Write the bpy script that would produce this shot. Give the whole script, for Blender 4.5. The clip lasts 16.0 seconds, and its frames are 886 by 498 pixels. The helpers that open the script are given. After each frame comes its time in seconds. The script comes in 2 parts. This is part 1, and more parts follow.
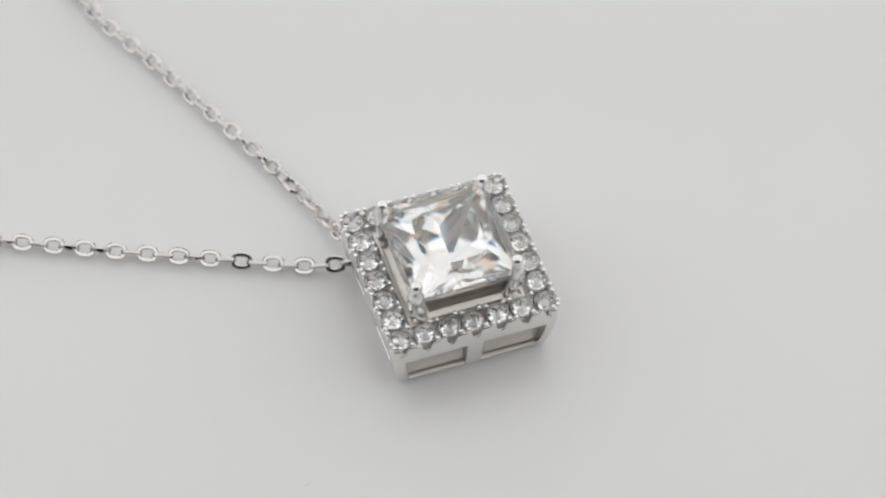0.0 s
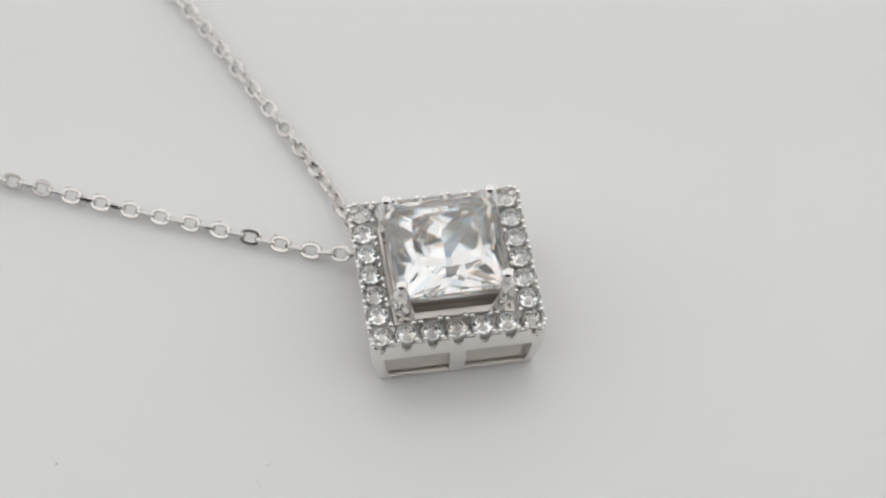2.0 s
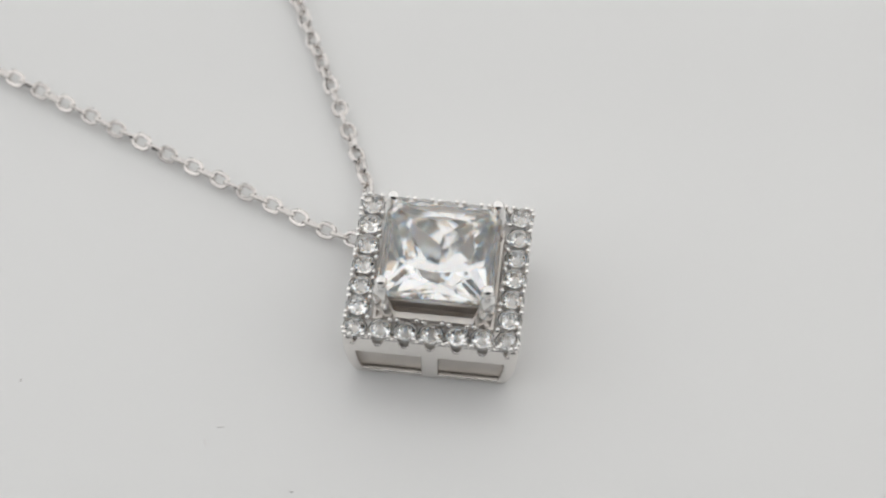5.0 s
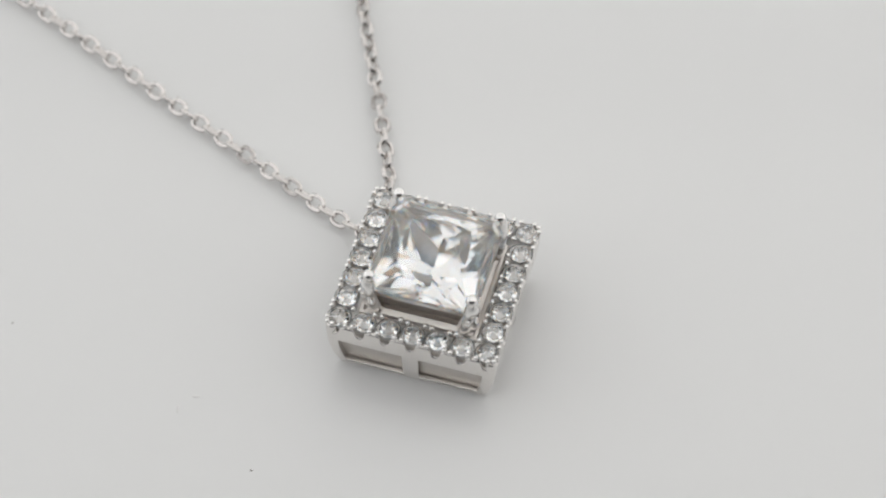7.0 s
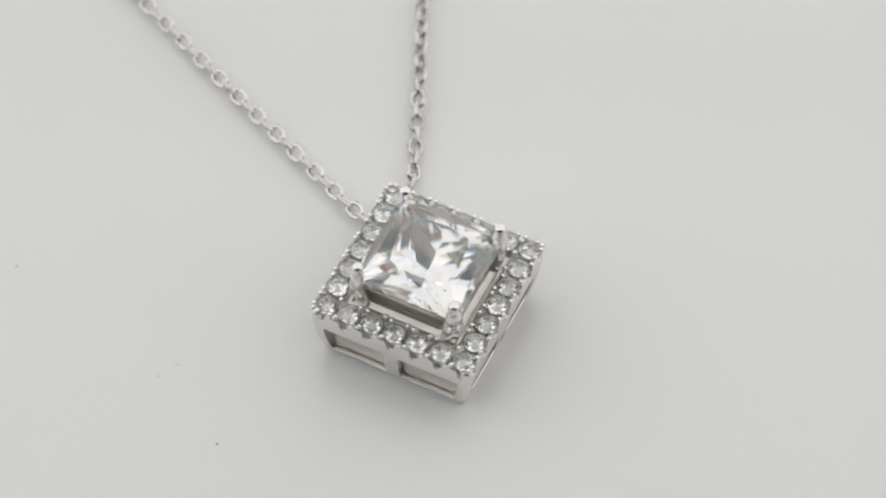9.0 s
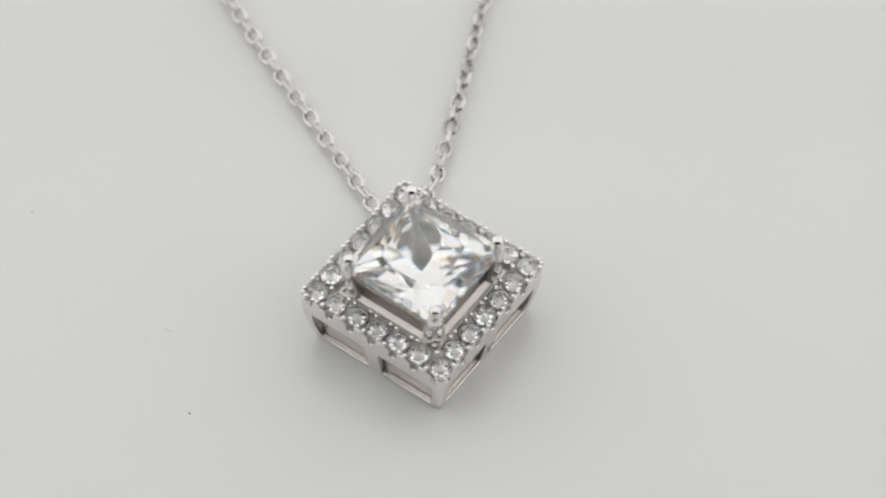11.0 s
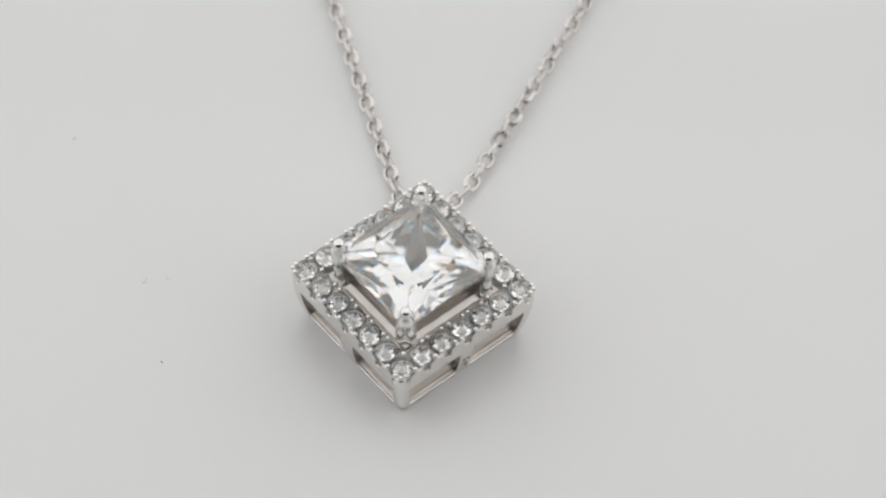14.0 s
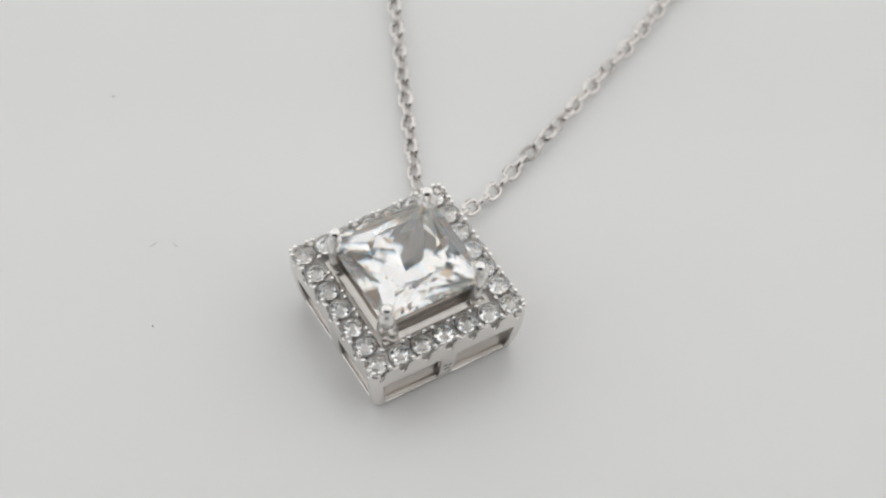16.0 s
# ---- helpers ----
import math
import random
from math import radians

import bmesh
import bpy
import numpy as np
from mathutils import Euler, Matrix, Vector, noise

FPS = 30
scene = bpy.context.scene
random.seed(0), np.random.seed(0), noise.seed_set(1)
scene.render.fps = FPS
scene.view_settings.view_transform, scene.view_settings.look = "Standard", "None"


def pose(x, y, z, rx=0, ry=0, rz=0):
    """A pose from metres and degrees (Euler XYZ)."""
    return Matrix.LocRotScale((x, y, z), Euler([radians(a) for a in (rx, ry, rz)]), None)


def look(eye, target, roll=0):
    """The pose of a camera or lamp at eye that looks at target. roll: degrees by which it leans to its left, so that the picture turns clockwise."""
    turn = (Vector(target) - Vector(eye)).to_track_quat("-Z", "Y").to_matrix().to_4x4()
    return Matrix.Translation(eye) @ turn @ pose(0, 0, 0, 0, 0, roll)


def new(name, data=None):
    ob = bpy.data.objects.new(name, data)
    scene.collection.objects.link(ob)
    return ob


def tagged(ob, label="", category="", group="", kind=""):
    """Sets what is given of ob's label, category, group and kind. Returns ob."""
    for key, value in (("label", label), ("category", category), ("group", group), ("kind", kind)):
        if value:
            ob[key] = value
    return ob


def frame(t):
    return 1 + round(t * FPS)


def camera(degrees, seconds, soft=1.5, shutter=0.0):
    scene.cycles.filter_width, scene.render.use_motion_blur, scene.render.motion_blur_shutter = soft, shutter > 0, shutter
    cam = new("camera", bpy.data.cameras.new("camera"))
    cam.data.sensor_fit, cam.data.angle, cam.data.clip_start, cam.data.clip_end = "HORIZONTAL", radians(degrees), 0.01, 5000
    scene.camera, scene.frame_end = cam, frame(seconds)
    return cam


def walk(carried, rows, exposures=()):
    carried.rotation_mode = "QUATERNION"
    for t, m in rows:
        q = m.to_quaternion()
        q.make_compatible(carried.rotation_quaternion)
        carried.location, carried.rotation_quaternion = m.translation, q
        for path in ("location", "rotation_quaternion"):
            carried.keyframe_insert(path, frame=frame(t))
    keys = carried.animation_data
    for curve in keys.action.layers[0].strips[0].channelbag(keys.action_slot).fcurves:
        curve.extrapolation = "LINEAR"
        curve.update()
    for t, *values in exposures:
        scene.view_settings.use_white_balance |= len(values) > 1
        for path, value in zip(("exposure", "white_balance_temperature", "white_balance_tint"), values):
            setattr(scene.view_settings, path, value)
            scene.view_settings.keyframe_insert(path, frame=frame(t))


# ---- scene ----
U = 0.01  # one pendant width, in metres

# ---- camera: it stands still, the turntable turns before it ----
cam = camera(15.05, 16.0, soft=2.1)
CAM = pose(0.0, -0.1135, 0.16022, 36.065, -1.013, 0.563)
walk(cam, [(0.0, CAM), (16.0, CAM)])
cam.data.dof.use_dof = True
cam.data.dof.focus_distance = 0.193
cam.data.dof.aperture_fstop = 44

# turn of the table in degrees, second by second
TURNS = [(0, 52.11), (2, 42.01), (4, 31.96), (6, 21.97), (8, 12.04), (10, 2.16), (12, -7.67), (14, -17.44), (16, -27.15)]

# ---- world and lamps: a white light tent with soft panels ----
world = bpy.data.worlds.new("studio")
world.use_nodes = True
world.node_tree.nodes["Background"].inputs[0].default_value = (0.05, 0.05, 0.055, 1)
world.node_tree.nodes["Background"].inputs[1].default_value = 0.3
scene.world = world
scene.view_settings.exposure = 0.0
scene.cycles.max_bounces, scene.cycles.glossy_bounces, scene.cycles.transmission_bounces = 32, 24, 24


def soft_panel(name, eye, target, w, h, watts, colour):
    lamp = bpy.data.lights.new(name, "AREA")
    lamp.shape, lamp.size, lamp.size_y = "RECTANGLE", w, h
    lamp.energy, lamp.color = watts, colour
    ob = new(name, lamp)
    ob.matrix_world = look(eye, target)
    return ob


# each lit wall of the tent is one even panel; the top is the brightest
soft_panel("lamp_top", (0.0, 0.09, 0.405), (0.0, 0.09, 0.0), 0.68, 0.48, 0.330, (1.0, 0.998, 0.980))
soft_panel("lamp_side_a", (-0.355, 0.10, 0.20), (0.0, 0.10, 0.20), 0.50, 0.38, 0.262, (0.97, 0.985, 1.0))
soft_panel("lamp_side_b", (0.355, 0.10, 0.20), (0.0, 0.10, 0.20), 0.50, 0.38, 0.262, (1.0, 0.98, 0.955))
soft_panel("lamp_back", (0.0, 0.355, 0.20), (0.0, 0.0, 0.20), 0.68, 0.38, 0.29, (1.0, 0.995, 0.965))
# an unseen fill panel, added to lighten the shade in front of the pendant
soft_panel("lamp_front_fill", (0.0, -0.155, 0.295), (0.0, 0.0, 0.295), 0.62, 0.20, 0.19, (1.0, 0.995, 0.98))


# ---- materials ----
def material(name):
    m = bpy.data.materials.new(name)
    m.use_nodes = True
    n = m.node_tree.nodes
    return m, n, m.node_tree.links, n["Principled BSDF"]


def noise_mix(n, l, scale, low, high, socket, detail=4.0, space="Object"):
    tc, tx, ramp = n.new("ShaderNodeTexCoord"), n.new("ShaderNodeTexNoise"), n.new("ShaderNodeMapRange")
    tx.inputs["Scale"].default_value, tx.inputs["Detail"].default_value = scale, detail
    ramp.inputs["From Min"].default_value, ramp.inputs["From Max"].default_value = 0.3, 0.7
    ramp.inputs["To Min"].default_value, ramp.inputs["To Max"].default_value = low, high
    l.new(tc.outputs[space], tx.inputs["Vector"])
    l.new(tx.outputs["Fac"], ramp.inputs["Value"])
    l.new(ramp.outputs["Result"], socket)
    return tx


def bumped(n, l, b, scale, strength, distance, detail=3.0):
    tc, tx, bp = n.new("ShaderNodeTexCoord"), n.new("ShaderNodeTexNoise"), n.new("ShaderNodeBump")
    tx.inputs["Scale"].default_value, tx.inputs["Detail"].default_value = scale, detail
    bp.inputs["Strength"].default_value, bp.inputs["Distance"].default_value = strength, distance
    l.new(tc.outputs["Object"], tx.inputs["Vector"])
    l.new(tx.outputs["Fac"], bp.inputs["Height"])
    l.new(bp.outputs["Normal"], b.inputs["Normal"])


def silver(name, colour, rough_low, rough_high, bump):
    m, n, l, b = material(name)
    b.inputs["Base Color"].default_value = (*colour, 1)
    b.inputs["Metallic"].default_value = 1.0
    noise_mix(n, l, 900.0, rough_low, rough_high, b.inputs["Roughness"])
    bumped(n, l, b, 1500.0, bump, 0.00004)
    return m


def gem(name, spread, low, high, clear):
    """Cubic zirconia: a warm and a cool glass lobe in equal shares, the cool one bent a little further, so that long paths split into colours."""
    m = bpy.data.materials.new(name)
    m.use_nodes = True
    n, l = m.node_tree.nodes, m.node_tree.links
    n.remove(n["Principled BSDF"])
    mix = n.new("ShaderNodeMixShader")
    mix.inputs[0].default_value = 0.5
    for k, (ior, tilt) in enumerate(((low, spread), (high, -spread))):
        g = n.new("ShaderNodeBsdfGlass")
        g.inputs["Color"].default_value = (clear * (1 + tilt), clear, clear * (1 - tilt), 1)
        g.inputs["Roughness"].default_value = 0.0
        g.inputs["IOR"].default_value = ior
        l.new(g.outputs[0], mix.inputs[1 + k])
    l.new(mix.outputs[0], n["Material Output"].inputs["Surface"])
    return m


SILVER = silver("polished_silver", (0.80, 0.775, 0.75), 0.12, 0.24, 0.14)
BRIGHT = silver("bright_silver", (0.86, 0.845, 0.83), 0.02, 0.06, 0.02)
PALE_SILVER = silver("pale_matt_silver", (0.88, 0.865, 0.85), 0.40, 0.52, 0.10)
LINK = silver("chain_silver", (0.68, 0.65, 0.63), 0.04, 0.10, 0.05)
# darker than the polished silver: shade inside the setting put into the colour
SHADED_BRUSHED = silver("shaded_brushed_silver", (0.66, 0.625, 0.595), 0.28, 0.42, 0.22)
GEM = gem("clear_zirconia", 0.24, 2.08, 2.24, 0.975)
SMALL_GEM = gem("small_zirconia", 0.12, 2.12, 2.22, 1.0)


def acrylic():
    m, n, l, b = material("white_acrylic")
    b.inputs["Base Color"].default_value = (0.80, 0.80, 0.80, 1)
    noise_mix(n, l, 60.0, 0.05, 0.09, b.inputs["Roughness"])
    b.inputs["IOR"].default_value = 1.49
    bumped(n, l, b, 90.0, 0.02, 0.0004)
    return m


def plain(name, colour, rough, scale=200.0, bump=0.1, distance=0.0005):
    m, n, l, b = material(name)
    b.inputs["Base Color"].default_value = (*colour, 1)
    noise_mix(n, l, scale, rough - 0.05, rough + 0.05, b.inputs["Roughness"])
    bumped(n, l, b, scale, bump, distance)
    return m


ACRYLIC = acrylic()
FABRIC = plain("white_tent_fabric", (0.82, 0.82, 0.82), 0.9, 1500.0)
DARK = plain("dark_studio_paint", (0.06, 0.06, 0.065), 0.7, 30.0)
TABLE = plain("grey_table_laminate", (0.35, 0.35, 0.36), 0.5, 120.0)
DUST = plain("grey_dust", (0.22, 0.20, 0.19), 0.9, 4000.0)
PALE = plain("pale_dust", (0.50, 0.49, 0.48), 0.9, 4000.0)
LINT = plain("pale_lint", (0.76, 0.755, 0.75), 0.9, 4000.0)
MARK = plain("dark_engraving", (0.22, 0.21, 0.20), 0.5, 4000.0)


# ---- mesh helpers ----
def mesh_of(name, bm, mat, smooth=False):
    bmesh.ops.recalc_face_normals(bm, faces=bm.faces)
    me = bpy.data.meshes.new(name)
    bm.to_mesh(me)
    bm.free()
    me.materials.append(mat)
    if smooth:
        for p in me.polygons:
            p.use_smooth = True
    return me


def part(name, bm, mat, parent, label="", smooth=False):
    """A bmesh, or a mesh that alike pieces share, as one object under a thing or a part."""
    me = mesh_of(name, bm, mat, smooth) if isinstance(bm, bmesh.types.BMesh) else bm
    ob = new(name, me)
    ob.parent = parent
    return tagged(ob, label)


def slab(x0, x1, y0, y1, z0, z1, bevel=0.0, segments=2):
    bm = bmesh.new()
    bmesh.ops.create_cube(bm, size=1.0)
    for v in bm.verts:
        v.co = ((x0 + x1) / 2 + v.co.x * (x1 - x0), (y0 + y1) / 2 + v.co.y * (y1 - y0), (z0 + z1) / 2 + v.co.z * (z1 - z0))
    if bevel:
        bmesh.ops.bevel(bm, geom=bm.edges[:], offset=bevel, segments=segments, affect="EDGES", profile=0.5)
    return bm


def tube(rings):
    """Joins rings of equal length into a closed skin."""
    bm = bmesh.new()
    made = [[bm.verts.new(c) for c in ring] for ring in rings]
    k = len(rings[0])
    for a, b in zip(made, made[1:]):
        for i in range(k):
            bm.faces.new((a[i], a[(i + 1) % k], b[(i + 1) % k], b[i]))
    bm.faces.new(made[0][::-1])
    bm.faces.new(made[-1])
    return bm


def cut_gem(size, planes):
    """A convex stone: a block cut by facet planes, each a normal and its distance from the middle."""
    bm = bmesh.new()
    bmesh.ops.create_cube(bm, size=size)
    for normal, d in planes:
        nrm = Vector(normal).normalized()
        out = bmesh.ops.bisect_plane(bm, geom=bm.verts[:] + bm.edges[:] + bm.faces[:], dist=size * 1e-5, plane_co=nrm * d, plane_no=nrm, clear_outer=True)
        edges = [e for e in out["geom_cut"] if isinstance(e, bmesh.types.BMEdge)]
        if len(edges) > 2:
            bmesh.ops.edgenet_fill(bm, edges=edges)
    bmesh.ops.remove_doubles(bm, verts=bm.verts[:], dist=size * 1e-4)
    return bm


def facet(azimuth, slope, way):
    """The normal of a facet that leans by slope from the girdle plane; way is +1 for the crown, -1 below."""
    a, s = radians(azimuth), radians(slope)
    return (math.sin(s) * math.cos(a), math.sin(s) * math.sin(a), way * math.cos(s))


# ---- setting: studio, table, light tent ----
def box_wall(name, x0, x1, y0, y1, z0, z1, mat, label):
    ob = new(name, mesh_of(name, slab(x0, x1, y0, y1, z0, z1), mat))
    return tagged(ob, label, "wall", kind="structure")


box_wall("floor", -1.5, 1.5, -1.8, 1.2, -0.85, -0.78, DARK, "dark grey studio floor")
box_wall("ceiling", -1.5, 1.5, -1.8, 1.2, 1.5, 1.57, DARK, "dark grey studio ceiling")
box_wall("wall_west", -1.57, -1.5, -1.8, 1.2, -0.78, 1.5, DARK, "dark grey studio wall")
box_wall("wall_east", 1.5, 1.57, -1.8, 1.2, -0.78, 1.5, DARK, "dark grey studio wall")
box_wall("wall_south", -1.57, 1.57, -1.87, -1.8, -0.85, 1.57, DARK, "dark grey studio wall")
box_wall("wall_north", -1.57, 1.57, 1.2, 1.27, -0.85, 1.57, DARK, "dark grey studio wall")
box_wall("wall_tent_left", -0.37, -0.36, -0.17, 0.37, -0.02, 0.41, FABRIC, "white fabric side of a light tent")
box_wall("wall_tent_right", 0.36, 0.37, -0.17, 0.37, -0.02, 0.41, FABRIC, "white fabric side of a light tent")
box_wall("wall_tent_back", -0.36, 0.36, 0.36, 0.37, -0.02, 0.41, FABRIC, "white fabric back of a light tent")
# the front has a square opening for the lens
box_wall("wall_tent_front_low", -0.36, 0.36, -0.17, -0.16, -0.02, 0.005, FABRIC, "white fabric front of a light tent")
box_wall("wall_tent_front_high", -0.36, 0.36, -0.17, -0.16, 0.185, 0.41, FABRIC, "white fabric front of a light tent")
box_wall("wall_tent_front_left", -0.36, -0.20, -0.17, -0.16, 0.005, 0.185, FABRIC, "white fabric front of a light tent")
box_wall("wall_tent_front_right", 0.20, 0.36, -0.17, -0.16, 0.005, 0.185, FABRIC, "white fabric front of a light tent")
box_wall("ceiling_tent", -0.37, 0.37, -0.17, 0.37, 0.41, 0.42, FABRIC, "white fabric top of a light tent")
box_wall("floor_tent", -0.37, 0.37, -0.17, 0.37, -0.03, -0.02, FABRIC, "white fabric floor of a light tent")


def work_table():
    top = new("table", mesh_of("table", slab(-0.7, 0.7, -0.5, 0.6, -0.06, -0.03, 0.004), TABLE))
    tagged(top, "grey laminate studio table under the light tent", "table")
    for x in (-0.62, 0.62):
        for y in (-0.42, 0.52):
            bm = slab(x - 0.025, x + 0.025, y - 0.025, y + 0.025, -0.78, -0.06, 0.003)
            part("leg", bm, TABLE, top)
    return top


work_table()


# ---- the turntable with its dust ----
def turntable():
    profile = [(0.0, -0.012), (0.097, -0.012), (0.0995, -0.0115), (0.1, -0.010), (0.1, -0.002), (0.0994, -0.0006), (0.098, 0.0), (0.0, 0.0)]
    bm = bmesh.new()
    k = 128
    rings = [[bm.verts.new((r * math.cos(2 * math.pi * i / k), r * math.sin(2 * math.pi * i / k), z)) for i in range(k)] for r, z in profile[1:-1]]
    for a, b in zip(rings, rings[1:]):
        for i in range(k):
            bm.faces.new((a[i], a[(i + 1) % k], b[(i + 1) % k], b[i]))
    bm.faces.new(rings[0][::-1])
    bm.faces.new(rings[-1])
    table = new("turntable", mesh_of("turntable", bm, ACRYLIC))
    tagged(table, "glossy white acrylic turntable disc under the necklace", "turntable")
    bm = bmesh.new()
    bmesh.ops.create_cone(bm, cap_ends=True, segments=48, radius1=0.03, radius2=0.03, depth=0.008)
    for v in bm.verts:
        v.co.z -= 0.016
    part("spindle", bm, TABLE, table)
    rng = random.Random(5)
    specks = [(-2.30, 0.425, 0.010, 0.006, 20, PALE), (-1.22, -0.93, 0.008, 0.006, 100, DUST), (-1.52, -0.42, 0.030, 0.008, 65, LINT), (-1.40, -0.36, 0.026, 0.008, 330, LINT)]
    for x, y, a, b, turn, mat in specks:
        bm = bmesh.new()
        bmesh.ops.create_icosphere(bm, subdivisions=2, radius=1.0)
        c, s = math.cos(radians(turn)), math.sin(radians(turn))
        for v in bm.verts:
            q = v.co * (1 + 0.35 * (rng.random() - 0.5))
            q = Vector((q.x * a, q.y * b + 0.4 * b * math.sin(q.x * 2), q.z * b * 0.5))
            v.co = (U * (x + c * q.x - s * q.y), U * (y + s * q.x + c * q.y), U * (b * 0.25 + 0.6 * q.z))
        part("dust_speck", bm, mat, table)
    return table


# ---- the pendant ----
TURN_P, MID = -32.5, (0.059, -0.203)
PEND = pose(MID[0] * U, MID[1] * U, 0, 0, 0, TURN_P)


def flare(z):
    """Half the frame's width at height z: it draws in towards its foot."""
    t = max(0.0, min(1.0, z / 0.40))
    return 0.441 + 0.061 * (1 - (1 - t) ** 2.2)


STONES = [-0.4335 + 0.1445 * i for i in range(7)]


def side_plate(side):
    """One wall of the frame: two windows through it and a scallop under every stone, rounded by a bevelled outline."""
    cu = bpy.data.curves.new("side_plate", "CURVE")
    cu.dimensions, cu.fill_mode = "2D", "BOTH"
    cu.extrude, cu.bevel_depth, cu.bevel_resolution = 0.012, 0.008, 1

    def loop(points):
        sp = cu.splines.new("POLY")
        sp.points.add(len(points) - 1)
        for p, (x, y) in zip(sp.points, points):
            p.co = (x, y, 0, 1)
        sp.use_cyclic_u = True

    g, end = 0.008, 0.456
    outline = [(-end + g, 0.0 + g), (end - g, 0.0 + g)]
    top = 0.420
    outline.append((end - g, top - g - 0.06))
    for s in reversed(STONES):
        for k in range(9):
            a = math.pi * k / 8
            x, z = s + 0.038 * math.cos(a), top - g - 0.062 * math.sin(a) ** 0.8
            if abs(x) < end - g - 0.012:
                outline.append((x, z))
    outline.append((-end + g, top - g - 0.06))
    loop(outline)
    for a, b in ((-0.415, -0.05), (0.05, 0.415)):
        z0, z1, r = 0.048 - g, 0.278 + g, 0.012
        a, b = a - g, b + g
        w = []
        for cx, cz, start in ((b - r, z1 - r, 0), (a + r, z1 - r, 90), (a + r, z0 + r, 180), (b - r, z0 + r, 270)):
            for k in range(4):
                t = radians(start + 30 * k)
                w.append((cx + r * math.cos(t), cz + r * math.sin(t)))
        loop(w)
    ob = bpy.data.objects.new("outline", cu)
    scene.collection.objects.link(ob)
    me = bpy.data.meshes.new_from_object(ob.evaluated_get(bpy.context.evaluated_depsgraph_get()))
    bpy.data.objects.remove(ob)
    bm = bmesh.new()
    bm.from_mesh(me)
    bpy.data.meshes.remove(me)
    for z in (0.03, 0.10, 0.17, 0.24, 0.31):
        bmesh.ops.bisect_plane(bm, geom=bm.verts[:] + bm.edges[:] + bm.faces[:], dist=1e-5, plane_co=(0, z, 0), plane_no=(0, 1, 0))
    for v in bm.verts:
        s, z, n = v.co
        h = flare(z)
        # the plate stands on the side y = -h and is drawn in along its length as well
        v.co = Vector((s * h / 0.488 * U, (-h + 0.02 - n) * U, z * U))
        v.co = Matrix.Rotation(math.pi / 2 * side, 3, "Z") @ v.co
    return bm


def corner_post():
    """The rounded upright at the corner (1, 1), drawn in towards its foot like the plates beside it."""
    rings = []
    for z, grow in [(0.0, 0.70), (0.006, 0.90), (0.014, 1.0), (0.06, 1.0), (0.12, 1.0), (0.20, 1.0), (0.28, 1.0), (0.36, 1.0), (0.395, 0.98), (0.408, 0.85), (0.412, 0.6)]:
        r = 0.034
        c = flare(z) - r
        rings.append([((c + grow * r * math.cos(2 * math.pi * i / 20)) * U, (c + grow * r * math.sin(2 * math.pi * i / 20)) * U, z * U) for i in range(20)])
    return tube(rings)


def ring_bar(h0, h1, z0, z1, bevel, grow=0.0):
    """A square ring of bars between two half widths; its top is wider by grow."""
    bm = bmesh.new()
    loops = []
    for h, z in ((h1, z0), (h1 + grow, z1), (h0 + grow, z1), (h0, z0)):
        loops.append([bm.verts.new((x * h * U, y * h * U, z * U)) for x, y in ((-1, -1), (1, -1), (1, 1), (-1, 1))])
    for k in range(4):
        a, b = loops[k], loops[(k + 1) % 4]
        for i in range(4):
            bm.faces.new((a[i], a[(i + 1) % 4], b[(i + 1) % 4], b[i]))
    bmesh.ops.bevel(bm, geom=bm.edges[:], offset=bevel * U, segments=2, affect="EDGES", profile=0.5)
    return bm


def princess():
    """A square modified brilliant: table, crown steps and stars, and chevron facets below that fan out of the corners."""
    h, g = 0.331, 0.007
    planes = [((0, 0, 1), 0.078)]
    rng = random.Random(8)

    def from_corner(az, off, slope, way, more=0.0):
        """A facet turned by off degrees from its side's middle that just touches the girdle's corner."""
        # the cutter's hand is not quite even
        off, slope = off + rng.uniform(-0.9, 0.9), slope + rng.uniform(-0.6, 0.6)
        s = radians(slope)
        d = math.sin(s) * h * (math.cos(radians(off)) + math.sin(radians(abs(off)))) + math.cos(s) * g + more
        planes.append((facet(az + off, slope, way), d))

    for q in range(4):
        az = 90 * q
        planes.append((facet(az, 90, 1), h))
        planes.append((facet(az + 45, 90, 1), h * 1.395))
        # crown: a main facet to each side, slivers that run into the corners, and a kite on each corner
        from_corner(az, 0, 34, 1)
        for sgn in (-1, 1):
            for off, slope, more in ((6, 24, -0.004), (16, 21, -0.006)):
                from_corner(az, off * sgn, slope, 1, more)
        from_corner(az, 45, 20, 1, -0.008)
        # pavilion: girdle break, pairs of chevrons, corner mains
        from_corner(az, 0, 64, -1)
        for sgn in (-1, 1):
            for off, slope, more in ((4, 58, 0.0), (8, 53, -0.004), (13, 49.5, -0.006), (18, 46.5, -0.006), (24, 43, -0.001), (30, 41.3, -0.001), (36, 40.3, 0.001), (42, 39.5, 0.003)):
                from_corner(az, off * sgn, slope, -1, more + rng.uniform(-0.0015, 0.0015))
    bm = cut_gem(1.2, planes)
    for v in bm.verts:
        v.co = v.co * U
    return bm


def square_loft(sections):
    """A closed square ring: each section is half a width and a height."""
    bm = bmesh.new()
    rings = [[bm.verts.new((x * h * U, y * h * U, z * U)) for x, y in ((-1, -1), (1, -1), (1, 1), (-1, 1))] for h, z in sections]
    for a, b in zip(rings, rings[1:] + rings[:1]):
        for i in range(4):
            bm.faces.new((a[i], a[(i + 1) % 4], b[(i + 1) % 4], b[i]))
    return bm


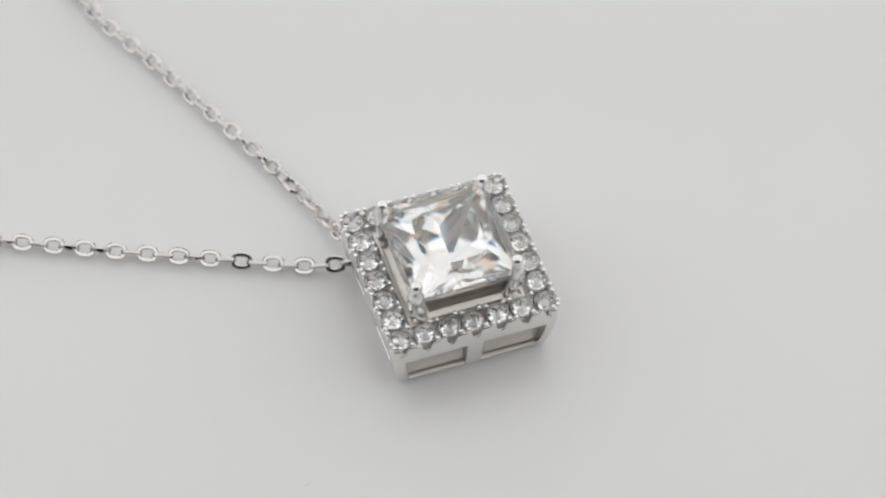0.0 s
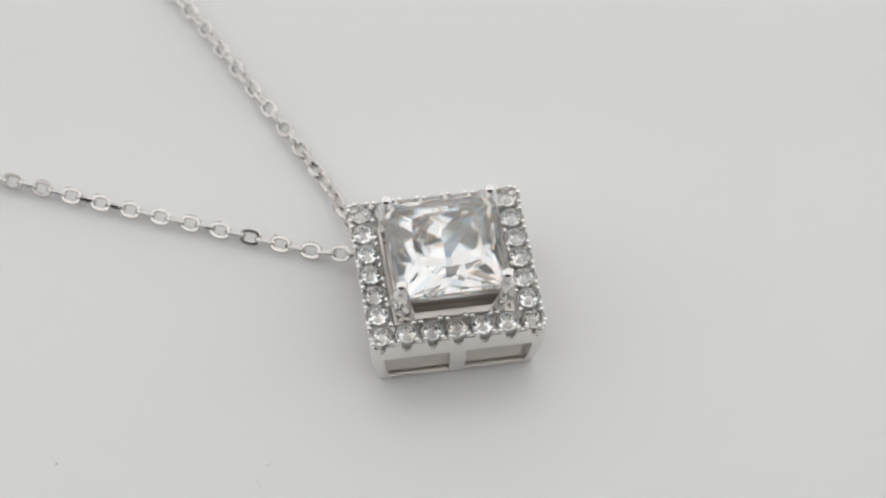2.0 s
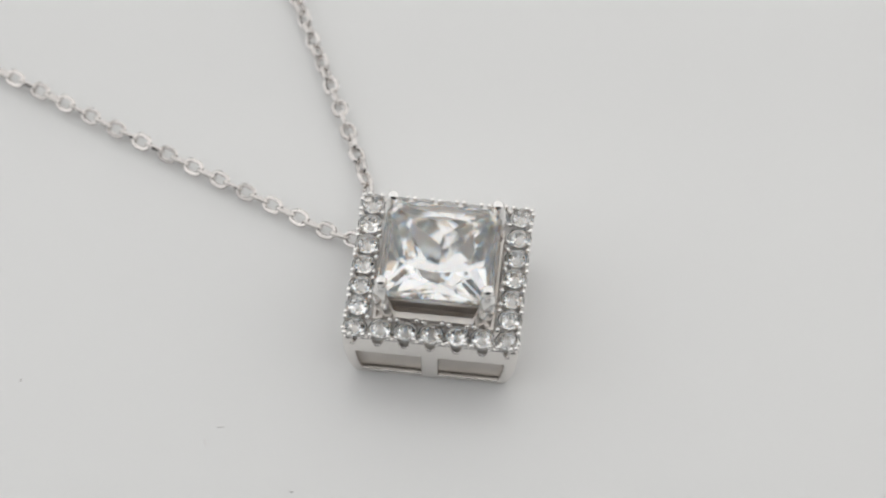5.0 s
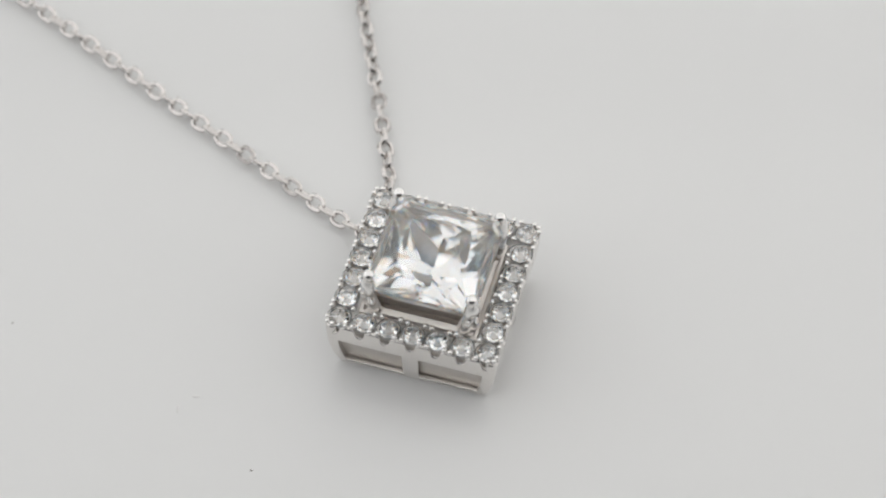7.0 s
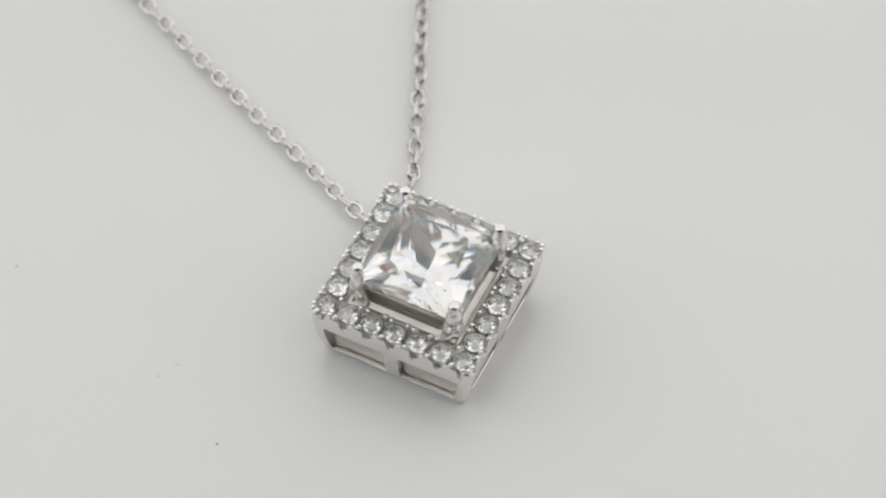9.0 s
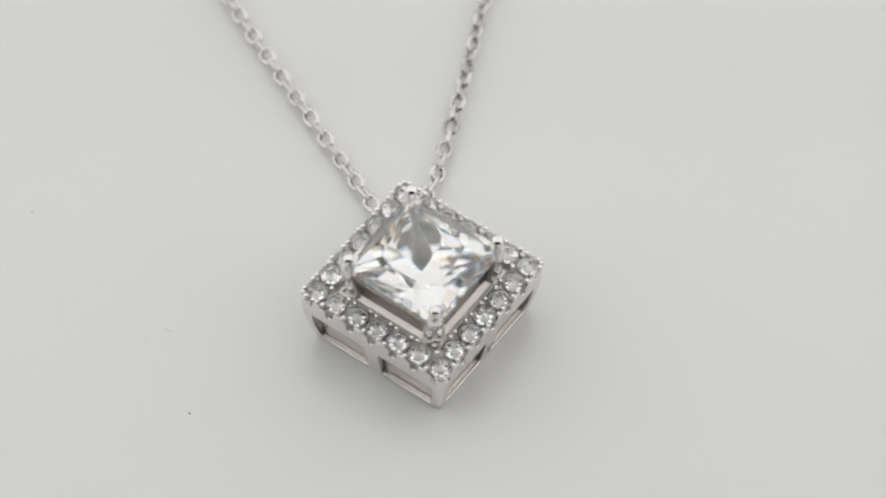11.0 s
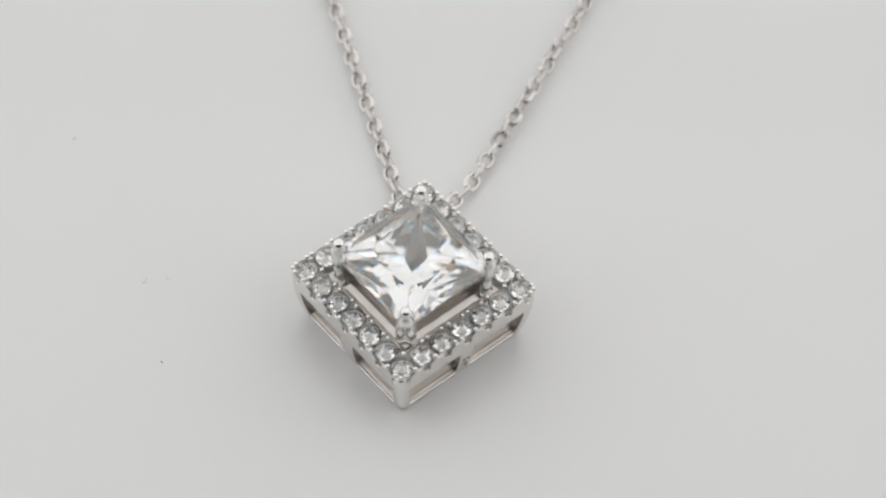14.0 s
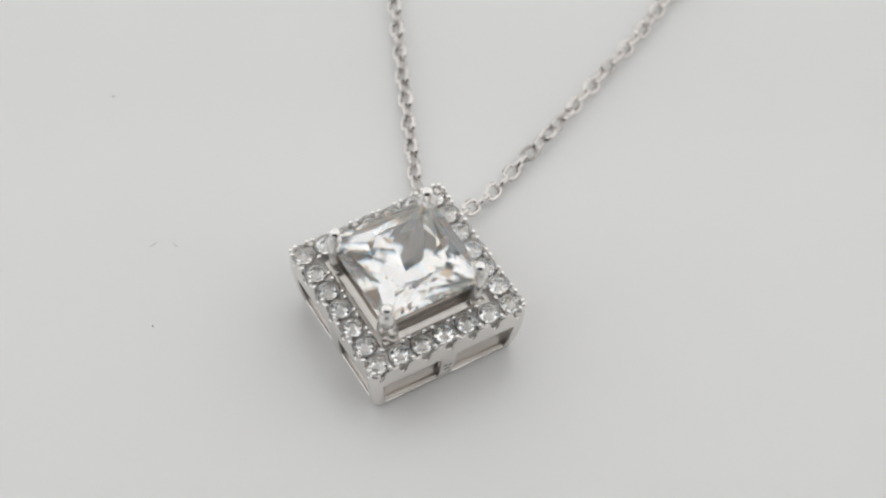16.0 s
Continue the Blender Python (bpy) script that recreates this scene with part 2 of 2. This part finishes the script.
def collar():
    return square_loft([(0.342, 0.355), (0.342, 0.382), (0.335, 0.386), (0.286, 0.408), (0.279, 0.408), (0.262, 0.399), (0.225, 0.396), (0.225, 0.355)])


def stone_reflector():
    """A thin-walled four-sided funnel under the large stone: a reflector added to brighten it."""
    return square_loft([(0.226, 0.372), (0.06, 0.175), (0.05, 0.165), (0.040, 0.178), (0.212, 0.378)])


def brilliant(r):
    planes = [((0, 0, 1), 0.26 * r)]
    for k in range(8):
        planes.append((facet(45 * k, 34, 1), 0.600 * r))
        planes.append((facet(45 * k + 22.5, 22, 1), 0.405 * r))
        planes.append((facet(45 * k + 11.25, 42, 1), 0.700 * r))
        planes.append((facet(45 * k + 33.75, 42, 1), 0.700 * r))
        planes.append((facet(45 * k + 22.5, 41, -1), 0.655 * r))
        planes.append((facet(45 * k + 11.25, 44, -1), 0.700 * r))
        planes.append((facet(45 * k + 33.75, 44, -1), 0.700 * r))
    for k in range(16):
        planes.append((facet(22.5 * k + 11.25, 90, 1), 0.985 * r))
    bm = cut_gem(3.0 * r, planes)
    for v in bm.verts:
        v.co = v.co * U
    return bm


def prong():
    """A claw at the corner (1, 1): a flattened bar that leans out and closes in a round tip over the stone."""
    sections = [(0.258, 0.30, 0.056), (0.268, 0.38, 0.062), (0.284, 0.46, 0.064), (0.298, 0.55, 0.060), (0.304, 0.615, 0.051), (0.304, 0.650, 0.040), (0.302, 0.672, 0.030), (0.301, 0.680, 0.027)]
    # the tip is a ball
    sections += [(0.301, 0.706 - 0.036 * math.cos(radians(a)), 0.036 * math.sin(radians(a)) + 0.0005) for a in range(52, 181, 8)]
    rings = []
    for d, z, r in sections:
        ring = []
        for i in range(16):
            a = 2 * math.pi * i / 16
            x, y = (0.80 if z < 0.65 else 1.0) * r * math.cos(a), r * math.sin(a)
            c = math.cos(math.pi / 4)
            ring.append(((d + c * (x - y)) * U, (d + c * (x + y)) * U, z * U))
        rings.append(ring)
    return tube(rings)


def pendant(necklace):
    frame_ring = part("pendant", ring_bar(0.350, 0.468, 0.310, 0.381, 0.006), PALE_SILVER, necklace, "square white metal halo pendant set with clear stones")
    frame_ring.matrix_local = PEND
    for side in range(4):
        part("side_plate", side_plate(side), SILVER, frame_ring, "openwork side with two rectangular windows", smooth=False)
    post = mesh_of("corner_post", corner_post(), SILVER, smooth=True)
    for k in range(4):
        part("corner_post", post, SILVER, frame_ring).matrix_local = pose(0, 0, 0, 0, 0, 90 * k)
    part("inner_wall", ring_bar(0.325, 0.350, 0.30, 0.405, 0.005), SHADED_BRUSHED, frame_ring)
    part("lining", ring_bar(0.394, 0.4135, 0.006, 0.345, 0.004, 0.030), SHADED_BRUSHED, frame_ring)
    part("collar", collar(), SHADED_BRUSHED, frame_ring, "sloping metal collar round the foot of the basket")
    part("basket", ring_bar(0.222, 0.244, 0.395, 0.525, 0.005, 0.050), SHADED_BRUSHED, frame_ring, "square basket under the large stone")
    part("reflector_cup", stone_reflector(), PALE_SILVER, frame_ring, "pale metal funnel added under the large stone to brighten it")
    claw = mesh_of("prong", prong(), BRIGHT, smooth=True)
    for k in range(4):
        ob = part("prong", claw, BRIGHT, frame_ring, "polished claw with a rounded tip")
        ob.matrix_local = pose(0, 0, 0, 0, 0, 90 * k)
    stone = part("centre_stone", princess(), GEM, frame_ring, "large clear square princess-cut stone")
    stone.matrix_local = pose(0, 0, 0.618 * U)
    cut = mesh_of("halo_stone", brilliant(0.0722), SMALL_GEM)
    bead_bm = bmesh.new()
    bmesh.ops.create_icosphere(bead_bm, subdivisions=2, radius=0.0172 * U)
    ball = mesh_of("bead", bead_bm, BRIGHT, smooth=True)
    seat_bm = bmesh.new()
    bmesh.ops.create_cone(seat_bm, cap_ends=False, segments=20, radius1=0.030 * U, radius2=0.064 * U, depth=0.05 * U)
    seat = mesh_of("seat", seat_bm, PALE_SILVER, smooth=True)
    rng = random.Random(11)
    for side in range(4):
        m = Matrix.Rotation(math.pi / 2 * side, 4, "Z")
        for i in range(6):
            s = STONES[i]
            ob = part("halo_stone", cut, SMALL_GEM, frame_ring, "small round clear stone")
            ob.matrix_local = m @ pose(s * U, -0.4335 * U, (0.430 + rng.uniform(-0.003, 0.003)) * U, rng.uniform(-4, 4), rng.uniform(-4, 4), rng.uniform(0, 45))
            ob = part("seat", seat, PALE_SILVER, frame_ring)
            ob.matrix_local = m @ pose(s * U, -0.4335 * U, 0.405 * U)
            mid = s + 0.07225
            for out in (-0.494, -0.370):
                for e in (-0.021, 0.021):
                    if out > -0.4 and abs(mid) > 0.34:
                        continue
                    ob = part("bead", ball, BRIGHT, frame_ring)
                    ob.matrix_local = m @ pose((mid + e + rng.uniform(-0.004, 0.004)) * U, (out + rng.uniform(-0.003, 0.003)) * U, (0.446 + rng.uniform(-0.005, 0.005)) * U)
        for x, y in ((-0.488, -0.488), (-0.370, -0.370), (-0.498, -0.457), (-0.457, -0.498)):
            ob = part("bead", ball, BRIGHT, frame_ring)
            ob.matrix_local = m @ pose(x * U, y * U, 0.444 * U)
    # worn stamp on the middle post of one side, too small to read
    for dx, dz, w in ((-0.018, 0.19, 0.022), (0.014, 0.185, 0.018), (-0.004, 0.14, 0.034), (0.012, 0.10, 0.020)):
        h = flare(dz)
        bm = slab((h - 0.004) * U, (h + 0.0015) * U, (dx - w / 2) * U, (dx + w / 2) * U, (dz - 0.006) * U, (dz + 0.006) * U, 0.001 * U, 1)
        part("stamp_mark", bm, MARK, frame_ring)
    return frame_ring


# ---- the chain ----
LINK_L, LINK_W, WIRE, PITCH = 0.131, 0.103, 0.0262, 0.0926


def chain_link():
    """A long link with flat-cut flanks, along x, lying flat."""
    k, sides = 16, 6
    a, b = (LINK_L - WIRE) / 2, (LINK_W - WIRE) / 2
    bm = bmesh.new()
    rings = []
    for i in range(k):
        t = 2 * math.pi * i / k
        c, s = math.cos(t), math.sin(t)
        # an octagon with softened corners
        r = (abs(c) ** 9 + abs(s) ** 9 + (0.635 * (abs(c) + abs(s))) ** 9) ** (-1 / 9)
        centre = Vector((a * r * c, b * r * s, 0))
        outward = Vector((c * b, s * a, 0)).normalized()
        ring = []
        for j in range(sides):
            p = 2 * math.pi * j / sides
            ring.append(bm.verts.new((centre + outward * (WIRE * 0.54 * math.cos(p)) + Vector((0, 0, WIRE * 0.54 * math.sin(p)))) * U))
        rings.append(ring)
    for i in range(k):
        for j in range(sides):
            bm.faces.new((rings[i][j], rings[(i + 1) % k][j], rings[(i + 1) % k][(j + 1) % sides], rings[i][(j + 1) % sides]))
    return mesh_of("link", bm, LINK)


def polyline(points, anchor):
    """Walks along a smoothed line through points in steps of one pitch, so that an even step falls on the point numbered anchor."""
    pts = [Vector(p) for p in points]
    fine, along, mark = [], 0.0, 0.0
    for i in range(len(pts) - 1):
        p0, p1, p2, p3 = pts[max(i - 1, 0)], pts[i], pts[i + 1], pts[min(i + 2, len(pts) - 1)]
        for k in range(40):
            t = k / 40
            fine.append(0.5 * ((2 * p1) + (p2 - p0) * t + (2 * p0 - 5 * p1 + 4 * p2 - p3) * t * t + (3 * p1 - p0 - 3 * p2 + p3) * t ** 3))
            if len(fine) > 1:
                along += (fine[-1] - fine[-2]).length
            if i == anchor and k == 0:
                mark = along
    fine.append(pts[-1])
    out, need = [], mark % (2 * PITCH)
    first = 0
    if need >= PITCH:
        need, first = need - PITCH, 1
    for a, b in zip(fine, fine[1:]):
        d = (b - a).length
        while d >= need:
            a = a + (b - a) * (need / d) if d > 0 else a
            d = (b - a).length
            out.append(a)
            need = PITCH
        need -= d
    return out, first


def strand(necklace, mesh, points, anchor, rolls, seed):
    rng = random.Random(seed)
    places, first = polyline(points, anchor)
    for i, p in enumerate(places):
        q = places[min(i + 1, len(places) - 1)] - places[max(i - 1, 0)]
        yaw, rise = math.atan2(q.y, q.x), -math.atan2(q.z, math.hypot(q.x, q.y))
        roll = rolls(p) + rng.uniform(-8, 8) + (0 if (i + first) % 2 == 0 else 90)
        ob = part("link", mesh, LINK, necklace)
        ob.matrix_local = pose(p.x * U, p.y * U, p.z * U, roll, math.degrees(rise) + rng.uniform(-2, 2), math.degrees(yaw) + rng.uniform(-3, 3))


def necklace_thing():
    necklace = new("necklace")
    tagged(necklace, "white metal cable chain necklace with a square stone-set halo pendant", "necklace")
    pendant(necklace)
    mesh = chain_link()
    z = 0.062
    strand(necklace, mesh, [(-0.085, 0.29, 0.15), (-0.175, 0.435, 0.095), (-0.283, 0.588, 0.060), (-0.39, 0.745, z), (-0.70, 1.21, z), (-1.01, 1.68, z), (-1.31, 2.15, z),
                            (-1.67, 2.70, z), (-2.3, 3.6, z), (-2.7, 4.6, z), (-2.5, 5.8, z), (-1.5, 6.8, z), (0.0, 7.0, z)], 3, lambda p: -32 if p.y < 0.5 else -37, 3)
    strand(necklace, mesh, [(0.0, 0.36, 0.16), (-0.01, 0.49, 0.13), (0.035, 0.67, 0.075), (0.085, 0.83, z), (0.15, 1.20, z), (0.208, 1.57, z), (0.26, 1.94, z), (0.32, 2.35, z),
                            (0.39, 2.88, z), (0.75, 4.0, z), (1.15, 5.2, z), (1.0, 6.4, z), (0.0, 7.0, z)], 5, lambda p: max(-42, min(36, 36 - (p.y - 0.75) * 90)), 4)
    return necklace


MOVING = [turntable(), necklace_thing()]


def motions():
    """The disc and the necklace on it turn together about the upright axis."""
    for thing in MOVING:
        walk(thing, [(t, pose(0, 0, 0, 0, 0, a)) for t, a in TURNS])


motions()
